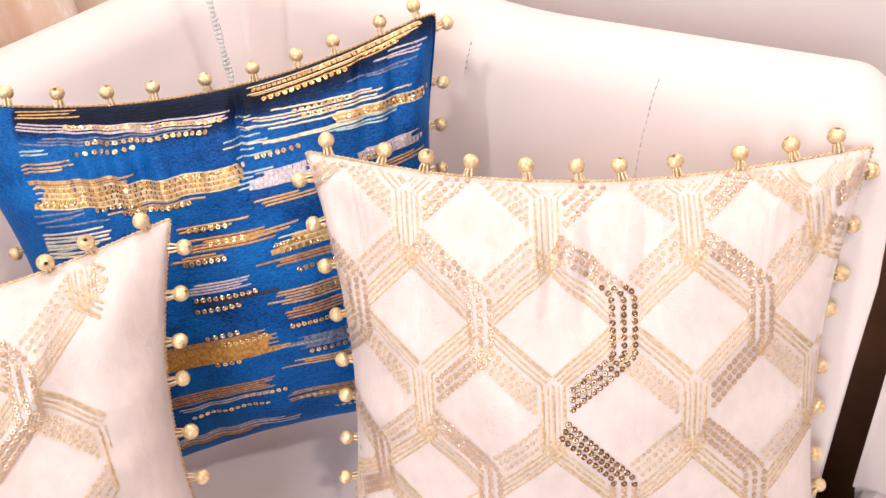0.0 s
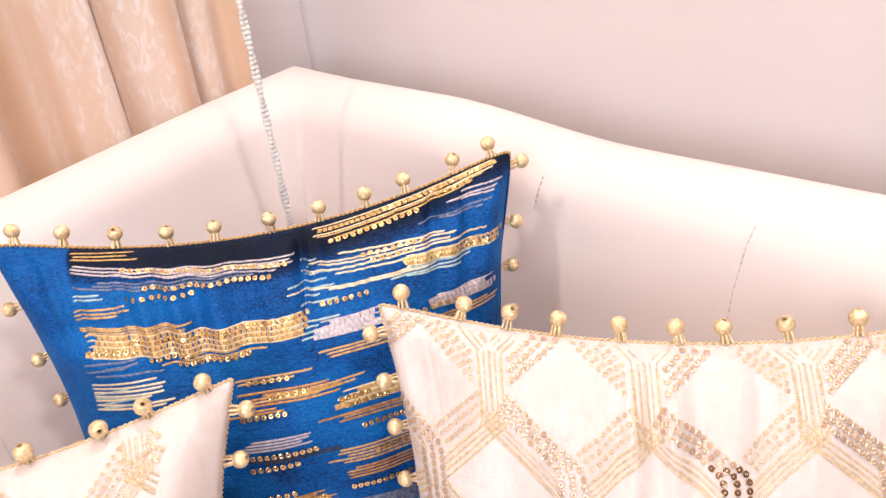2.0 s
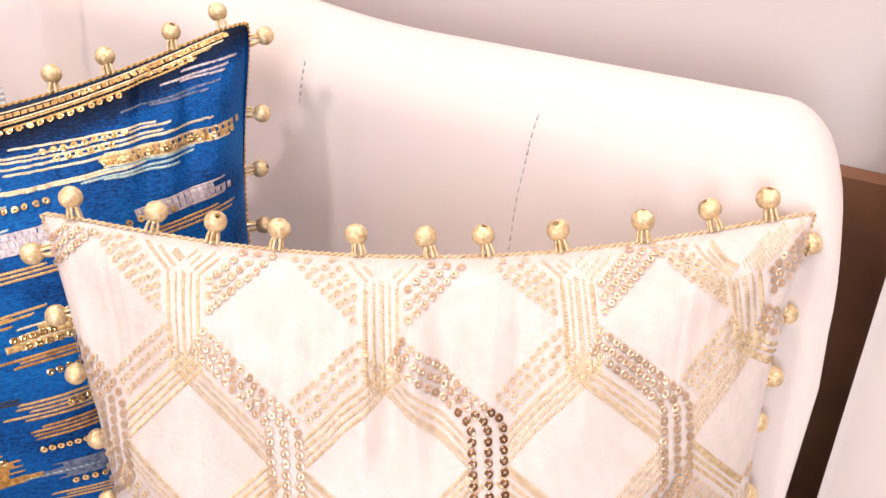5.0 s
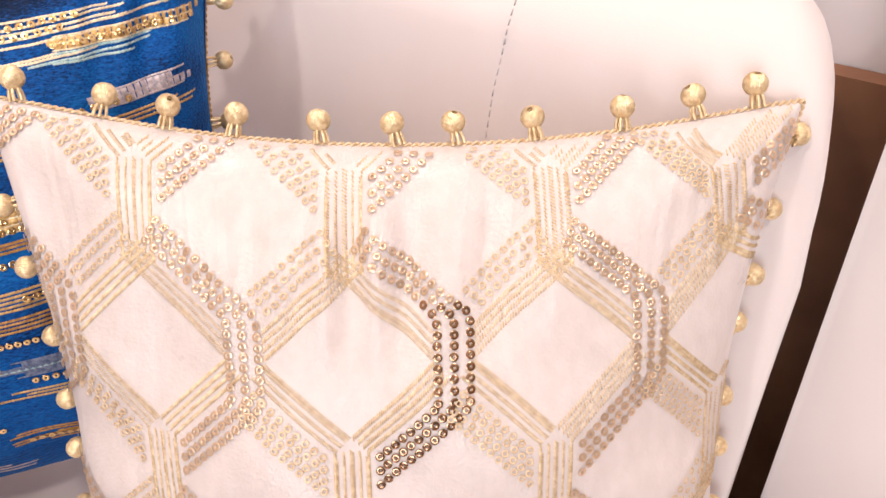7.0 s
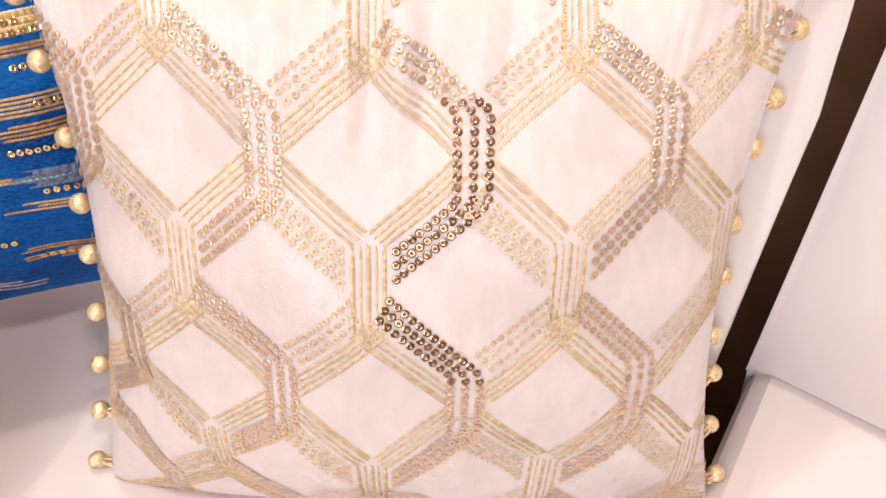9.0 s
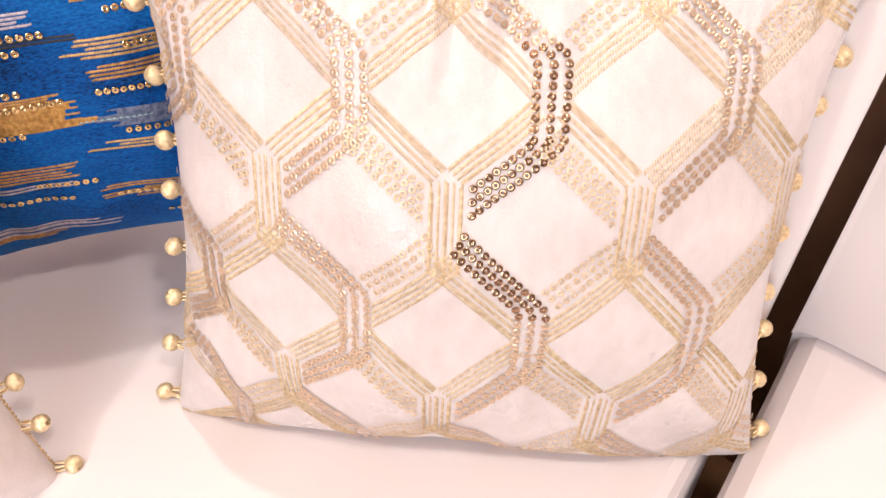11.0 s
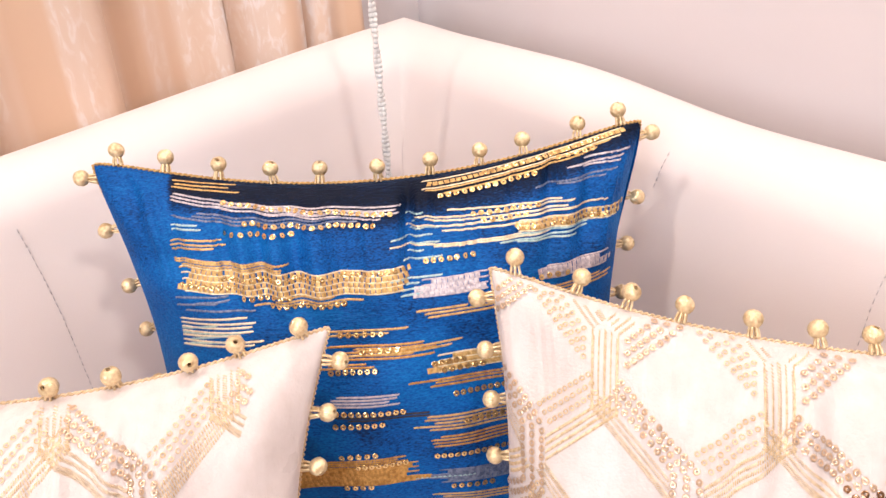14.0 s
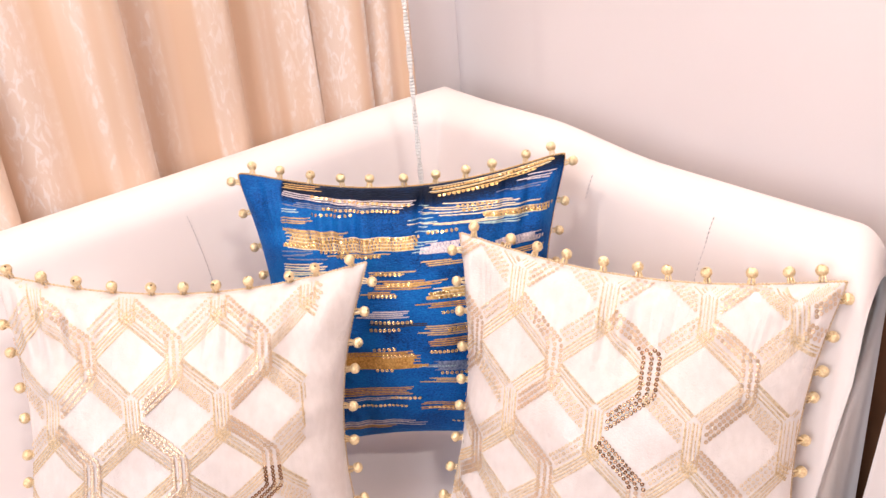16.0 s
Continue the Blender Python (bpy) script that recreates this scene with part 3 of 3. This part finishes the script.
def lattice(pillow, parent, cell, pull, seed, plain_right=9.0):
    """Honeycomb embroidery: diamonds of bare cloth between strips of stitches and sequins."""
    pitch, row, half_w, half_h = cell
    strip = pitch / 2 - half_w
    spots, knots, gold, hatch = [], [], [], []
    ux, uz = 1 / half_w, 1 / half_h
    unit = 1 / math.hypot(ux, uz)
    gap = (pitch / 2 * ux + row * uz - 2) * unit

    def inside(x, z):
        return abs(x) < pillow.hw * 0.985 and abs(z) < pillow.hh * 0.992 and x < plain_right

    def on_cloth(x, z):
        return drawn(pull[0], x, z), drawn(pull[1], x, z)

    def dots(out, x0, z0, x1, z1, step):
        length = math.hypot(x1 - x0, z1 - z0)
        n = max(1, round(length / step))
        for i in range(n):
            f = (i + 0.5) / n
            x, z = on_cloth(x0 + (x1 - x0) * f, z0 + (z1 - z0) * f)
            if inside(x, z):
                out.append((x, z))

    def run(out, x0, z0, x1, z1, *rest):
        for i in range(8):
            f, g = i / 8, (i + 1) / 8
            a = on_cloth(x0 + (x1 - x0) * f, z0 + (z1 - z0) * f)
            b = on_cloth(x0 + (x1 - x0) * g, z0 + (z1 - z0) * g)
            if inside(*a) and inside(*b):
                out.append((*a, *b, *rest))

    for r in range(-4, 4):
        odd = r % 2
        for i in range(-4, 5):
            sx, sz = (i + 0.5 * odd) * pitch, (r - 1) * row
            top, low = row * 0.5 - gap * 0.08, -row * 0.5 + gap * 0.30
            # the upright strip
            for k in (-1, 0, 1):
                x = sx + k * strip * 0.78
                if odd:
                    dots(spots, x, sz + top * 0.64, x, sz + low * 0.88, 0.0054)
                else:
                    run(hatch, x, sz + top * 0.80 - 0.004 * abs(k), x, sz + low - 0.004 * (1 - abs(k)), 0.0030, 0.0016, 0.7)
            if not odd:
                for k in (-1.05, -0.5, 0.5, 1.05):
                    run(gold, sx + k * strip * 0.78, sz + top * 0.78, sx + k * strip * 0.78, sz + low, 0.0022, 0.0017, 1.1)
            # the bands under the diamond that stands beside the strip
            dx, dz = sx + pitch / 2, sz
            for side in (1, -1):
                shiny = (side > 0) == bool(odd)
                rows_of = [(g * gap, "hatch" if side > 0 else "gold") for g in ((0.03, 0.14, 0.25, 0.36) if side > 0 else (0.03, 0.09, 0.21, 0.33))]
                dotted = (0.55, 0.73, 0.91) if (shiny or side > 0) else (0.52, 0.66, 0.80, 0.93)
                rows_of += [(g * gap, "shiny" if shiny else "knot") for g in dotted]
                for off, sort in rows_of:
                    if not odd:
                        off = gap - off
                    q = 1 + off / unit
                    xa = strip * min(1.0, off / gap * 2.2)
                    xb = half_w + 2 * strip * off / gap
                    za, zb = -half_h * (q - xa * ux), -half_h * (q - xb * ux)
                    if sort in ("shiny", "knot"):
                        xa, xb = xa + 0.002, half_w + 1.5 * strip * off / gap
                        if shiny and not odd:
                            xa = strip * 0.78 * (off / gap - 0.27) / 0.18
                        elif shiny:
                            xb = half_w + strip * (1 + 0.78 * (off / gap - 0.73) / 0.18)
                        za, zb = -half_h * (q - xa * ux), -half_h * (q - xb * ux)
                    line = (dx + side * xa, dz + za, dx + side * xb, dz + zb)
                    if sort == "shiny":
                        dots(spots, *line, 0.0054)
                    elif sort == "knot":
                        dots(knots, *line, 0.0056)
                    elif sort == "hatch":
                        run(hatch, *line, 0.0030, 0.0016, 0.7)
                    else:
                        run(gold, *line, 0.0022, 0.0011, 0.3)
    lay_stitches(pillow, parent, gold, PALE_GOLD, "gold_stitching")
    lay_stitches(pillow, parent, hatch, PALE_GOLD, "hatched_stitching")
    lay_sequins(pillow, parent, knots, 0.0019, PALE_GOLD, seed + 70, 0, 0.5, "ring_knot_rest")
    return spots


def white_cushion(pillow, label, cell, pull, flop, seed, plain_right=9.0):
    base = tagged(new("cushion"), label, "cushion", "white embroidered cushions")
    base.matrix_world = pillow.m
    pillow.body("front_cover", SATIN, base)
    pillow.body("back_cover", SATIN, base, 40, -1)
    cord(pillow, base, PALE_GOLD)
    spots = lattice(pillow, base, cell, pull, seed, plain_right)
    poms(pillow, base, (0, 10, 11, 10), flop, seed)
    return base, spots


right_pillow = Pillow((0.102, 0.538, 0.613), -3.3, 17.0, 1.7, 0.419, 0.388, 0.092, 0.140, 0.25, 1, 0.0075, -0.002, low=0.045)
left_pillow = Pillow((-0.375, 0.410, 0.623), 25.4, 16.8, 5.2, 0.422, 0.383, 0.092, 0.171, 0.25, 5, 0.0075, low=0.06)
RIGHT_PULL = ((-0.0183, 1.0563, -0.0308, -0.047, -0.279, -0.013, -1.57, -1.21, -3.55, 0.26),
              (0.0912, 0.0390, 1.0190, -0.054, 0.059, -0.333, -0.61, -2.02, -2.68, -1.85))
LEFT_PULL = ((-0.0558, 0.9608, -0.0719, 0.014, -0.421, -0.226), (0.1159, 0.0559, 0.9198, -0.321, -0.041, 0.148))
cushion_r, spots_r = white_cushion(right_pillow, "white satin cushion with gold honeycomb embroidery and bead fringe", (0.107, 0.0705, 0.0430, 0.0375), RIGHT_PULL, (0.4, -0.9, -0.05, 0.2), 11)
cushion_l, spots_l = white_cushion(left_pillow, "white satin cushion with gold honeycomb embroidery, plain smooth edge", (0.110, 0.0780, 0.0440, 0.0410), LEFT_PULL, (0.4, 0.2, 0.9, 0.1), 12, 0.163)

blue_pillow = Pillow((-0.194, 0.664, 0.657), 15.5, 13.0, -0.2, 0.446, 0.416, 0.086, 0.185, 0.05, 9, 0.011, 0.0, 0.040, creases=((0.125, 0.022, 0.020, 0.55), (0.19, 0.02, 0.010, 0.70), (0.64, 0.025, 0.014, 0.72), (0.50, 0.02, 0.008, 0.78), (-0.16, 0.03, 0.006, 0.70), (-0.86, 0.03, 0.008, 0.55)))


def blue_cushion(pillow):
    base = tagged(new("cushion"), "blue velvet cushion with gold and silver thread bands and bead fringe", "cushion")
    base.matrix_world = pillow.m
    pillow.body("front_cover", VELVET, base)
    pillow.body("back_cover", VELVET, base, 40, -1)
    cord(pillow, base, GOLD)
    poms(pillow, base, (0, 10, 11, 10), (0.4, 0.0, 0.0, 0.0), 13)
    rng = random.Random(21)
    tones = {"gold": GOLD, "silver": SILVER, "bronze": BRONZE, "teal": TEAL, "slate": NAVY, "cream": CREAM, "black": BLACK}
    runs = {tone: [] for tone in tones}
    spots = []
    PANEL = -0.153

    def across(u, v):
        """Pattern x of the share u at the depth v, kept clear of the plain side panel."""
        b = 1 - 2 * v
        least = PANEL / (1 - pillow.c * (1 - b * b))
        return min(pillow.hw * 0.975, max(least, (2 * u - 1) * pillow.hw))

    def band(u0, u1, v0, v1, tone, tilt=0.0, ragged=0.03, pitch=0.0024, blocks=False):
        """Couched threads from u0 to u1 across and v0 to v1 down, as shares of the cover, with ragged ends; blocks lie in courses."""
        step = 0.0046 if blocks else min(pitch, 0.0030 + (pitch - 0.0030) * 0.4)
        n = max(1, round((v1 - v0) * 2 * pillow.hh / step))
        for i in range(n):
            v = max(0.006, v0 + (v1 - v0) * (i + 0.5) / n)
            a, b = u0 + rng.uniform(-ragged, ragged), u1 + rng.uniform(-ragged, ragged)
            z0, z1 = (1 - 2 * max(0.005, v - tilt / 2)) * pillow.hh, (1 - 2 * max(0.005, v + tilt / 2)) * pillow.hh
            line = (across(a, v), z0, across(b, v), z1)
            runs[tone].append((*line, 0.0043, 0.0046, 0.0, 0.70) if blocks else (*line, 0.0040, 0.0026, 1.38))
        if blocks:
            # thin threads couch the courses down
            for i in range(n + 1):
                v = max(0.006, v0 + (v1 - v0) * i / n)
                runs["cream" if tone == "gold" else tone].append((across(u0, v), (1 - 2 * max(0.005, v - tilt / 2)) * pillow.hh, across(u1, v), (1 - 2 * max(0.005, v + tilt / 2)) * pillow.hh, 0.0030, 0.0022, 1.40))

    def row(u0, u1, v, tilt=0.0):
        """A single row of sequins."""
        x0, x1 = across(u0, v), across(u1, v)
        n = max(2, round((x1 - x0) / 0.0058))
        for i in range(n):
            f = i / (n - 1)
            spots.append((x0 + (x1 - x0) * f, (1 - 2 * (v + tilt * (f - 0.5))) * pillow.hh))

    # the upper half, from the plain side panel to the middle
    band(0.150, 0.25, 0.004, 0.022, "gold", -0.004, 0.03)
    band(0.140, 0.55, 0.036, 0.056, "silver", 0.012, 0.02)
    band(0.230, 0.53, 0.042, 0.060, "silver", 0.020, 0.02)
    row(0.24, 0.53, 0.049, 0.022)
    band(0.150, 0.46, 0.060, 0.080, "slate", 0.0, 0.04)
    row(0.27, 0.50, 0.077, 0.004)
    row(0.232, 0.35, 0.095, -0.004)
    band(0.125, 0.19, 0.087, 0.102, "teal", -0.006, 0.01, 0.0036)
    band(0.113, 0.20, 0.113, 0.139, "gold", -0.010, 0.03, 0.0036)
    band(0.112, 0.34, 0.152, 0.172, "gold", -0.010, 0.03, 0.0020)
    band(0.130, 0.55, 0.168, 0.214, "gold", -0.010, 0.02, blocks=True)
    band(0.270, 0.44, 0.214, 0.236, "gold", -0.005, 0.04, 0.0030)
    row(0.21, 0.535, 0.178, -0.020)
    row(0.127, 0.245, 0.206, -0.005)
    row(0.245, 0.33, 0.221, -0.004)
    row(0.297, 0.434, 0.234, -0.005)
    band(0.101, 0.22, 0.225, 0.257, "slate", -0.014, 0.04, 0.0034)
    band(0.088, 0.24, 0.268, 0.330, "cream", -0.020, 0.03, 0.0048)
    band(0.095, 0.20, 0.290, 0.325, "teal", -0.020, 0.03, 0.0044)
    # the upper half beyond the crease
    band(0.588, 0.95, 0.004, 0.020, "gold", -0.006, 0.01, blocks=True)
    band(0.600, 0.90, 0.020, 0.034, "gold", -0.006, 0.03, 0.0030)
    row(0.621, 0.79, 0.038, -0.002)
    row(0.835, 0.897, 0.024, 0.004)
    row(0.70, 0.93, 0.012, -0.002)
    band(0.860, 0.975, 0.040, 0.062, "silver", 0.012, 0.03, 0.0034)
    band(0.820, 0.93, 0.066, 0.080, "slate", 0.014, 0.03, 0.0040)
    band(0.600, 0.89, 0.078, 0.124, "cream", 0.032, 0.05, 0.0030)
    row(0.68, 0.80, 0.090, 0.012)
    row(0.70, 0.78, 0.104, 0.008)
    band(0.768, 0.97, 0.134, 0.154, "gold", 0.032, 0.02, blocks=True)
    row(0.768, 0.97, 0.146, 0.032)
    band(0.576, 0.80, 0.128, 0.148, "cream", 0.020, 0.05, 0.0050)
    band(0.740, 0.90, 0.150, 0.170, "teal", 0.020, 0.04, 0.0036)
    band(0.555, 0.60, 0.060, 0.160, "teal", 0.0, 0.025, 0.0095)
    row(0.593, 0.68, 0.160)
    band(0.585, 0.71, 0.196, 0.230, "silver", 0.002, 0.02, blocks=True)
    band(0.545, 0.60, 0.184, 0.226, "teal", 0.0, 0.03, 0.0060)
    band(0.830, 0.96, 0.225, 0.250, "silver", 0.009, 0.03, blocks=True)
    row(0.80, 0.87, 0.240, 0.004)
    band(0.568, 0.715, 0.253, 0.276, "gold", 0.001, 0.05, 0.0034)
    band(0.800, 0.95, 0.262, 0.285, "gold", 0.008, 0.05, 0.0034)
    # the middle
    band(0.410, 0.54, 0.283, 0.300, "gold", -0.002, 0.03, 0.0030)
    row(0.42, 0.50, 0.296)
    band(0.405, 0.60, 0.316, 0.350, "bronze", 0.001, 0.05, 0.0032)
    band(0.430, 0.62, 0.324, 0.342, "gold", -0.004, 0.04, 0.0050)
    row(0.46, 0.53, 0.331, -0.003)
    band(0.390, 0.46, 0.354, 0.367, "bronze", 0.0, 0.03, 0.0030)
    row(0.394, 0.482, 0.372)
    band(0.610, 0.96, 0.356, 0.392, "gold", 0.002, 0.03, blocks=True)
    row(0.601, 0.66, 0.371)
    row(0.62, 0.70, 0.388)
    band(0.583, 0.95, 0.407, 0.428, "bronze", 0.010, 0.04, 0.0036)
    row(0.642, 0.80, 0.442)
    band(0.386, 0.53, 0.423, 0.452, "silver", 0.0, 0.05, 0.0034)
    row(0.395, 0.531, 0.466, 0.004)
    row(0.390, 0.486, 0.494)
    band(0.400, 0.57, 0.472, 0.486, "black", 0.003, 0.03, 0.0030)
    band(0.585, 0.95, 0.486, 0.526, "gold", 0.002, 0.04, 0.0034)
    row(0.66, 0.78, 0.505)
    band(0.575, 0.95, 0.532, 0.564, "bronze", -0.008, 0.04, 0.0046)
    row(0.593, 0.76, 0.586, -0.003)
    # the lower half
    band(0.200, 0.50, 0.578, 0.600, "bronze", 0.004, 0.03, 0.0026)
    band(0.200, 0.55, 0.598, 0.646, "bronze", 0.005, 0.03, blocks=True)
    row(0.396, 0.465, 0.569)
    row(0.427, 0.526, 0.597)
    row(0.40, 0.45, 0.652)
    band(0.596, 0.95, 0.628, 0.662, "slate", 0.0, 0.03, blocks=True)
    band(0.550, 0.66, 0.640, 0.652, "teal", 0.0, 0.02, 0.0050)
    row(0.620, 0.70, 0.672)
    band(0.561, 0.95, 0.694, 0.716, "gold", 0.003, 0.04, 0.0034)
    band(0.200, 0.50, 0.722, 0.760, "bronze", 0.010, 0.04, 0.0030)
    band(0.300, 0.52, 0.768, 0.784, "silver", 0.006, 0.04, 0.0034)
    row(0.440, 0.531, 0.777, 0.006)
    row(0.313, 0.483, 0.808, 0.014)
    band(0.570, 0.95, 0.795, 0.840, "bronze", -0.012, 0.04, 0.0030)
    row(0.561, 0.65, 0.828)
    row(0.626, 0.70, 0.900)
    band(0.220, 0.50, 0.880, 0.915, "silver", 0.020, 0.05, 0.0034)
    band(0.220, 0.45, 0.905, 0.925, "bronze", 0.016, 0.05, 0.0030)
    for tone, mat in tones.items():
        lay_stitches(pillow, base, runs[tone], mat, tone + "_threads")
    return base, spots


cushion_b, spots_b = blue_cushion(blue_pillow)

# ---------------------------------------------------------------- sequins


def dark_chain(spots, x0, x1, z0, z1):
    """Parts the zigzag run, dark reflections put into its colour, from the champagne ones."""
    dark = [p for p in spots if x0 < p[0] < x1 and z0 < p[1] < z1]
    return dark, [p for p in spots if p not in dark]


dark_r, pale_r = dark_chain(spots_r, -0.020, 0.060, -0.038, 0.122)
dark_l, pale_l = dark_chain(spots_l, 0.055, 0.130, -0.130, -0.020)
lay_sequins(right_pillow, cushion_r, pale_r, 0.0023, SEQUIN, 31, 200)
lay_sequins(right_pillow, cushion_r, dark_r, 0.0023, DARK_SEQUIN, 34, 120)
lay_sequins(left_pillow, cushion_l, pale_l, 0.0023, SEQUIN, 32, 200)
lay_sequins(left_pillow, cushion_l, dark_l, 0.0023, DARK_SEQUIN, 35, 120)
lay_sequins(blue_pillow, cushion_b, spots_b, 0.0023, GOLD_SEQUIN, 33)
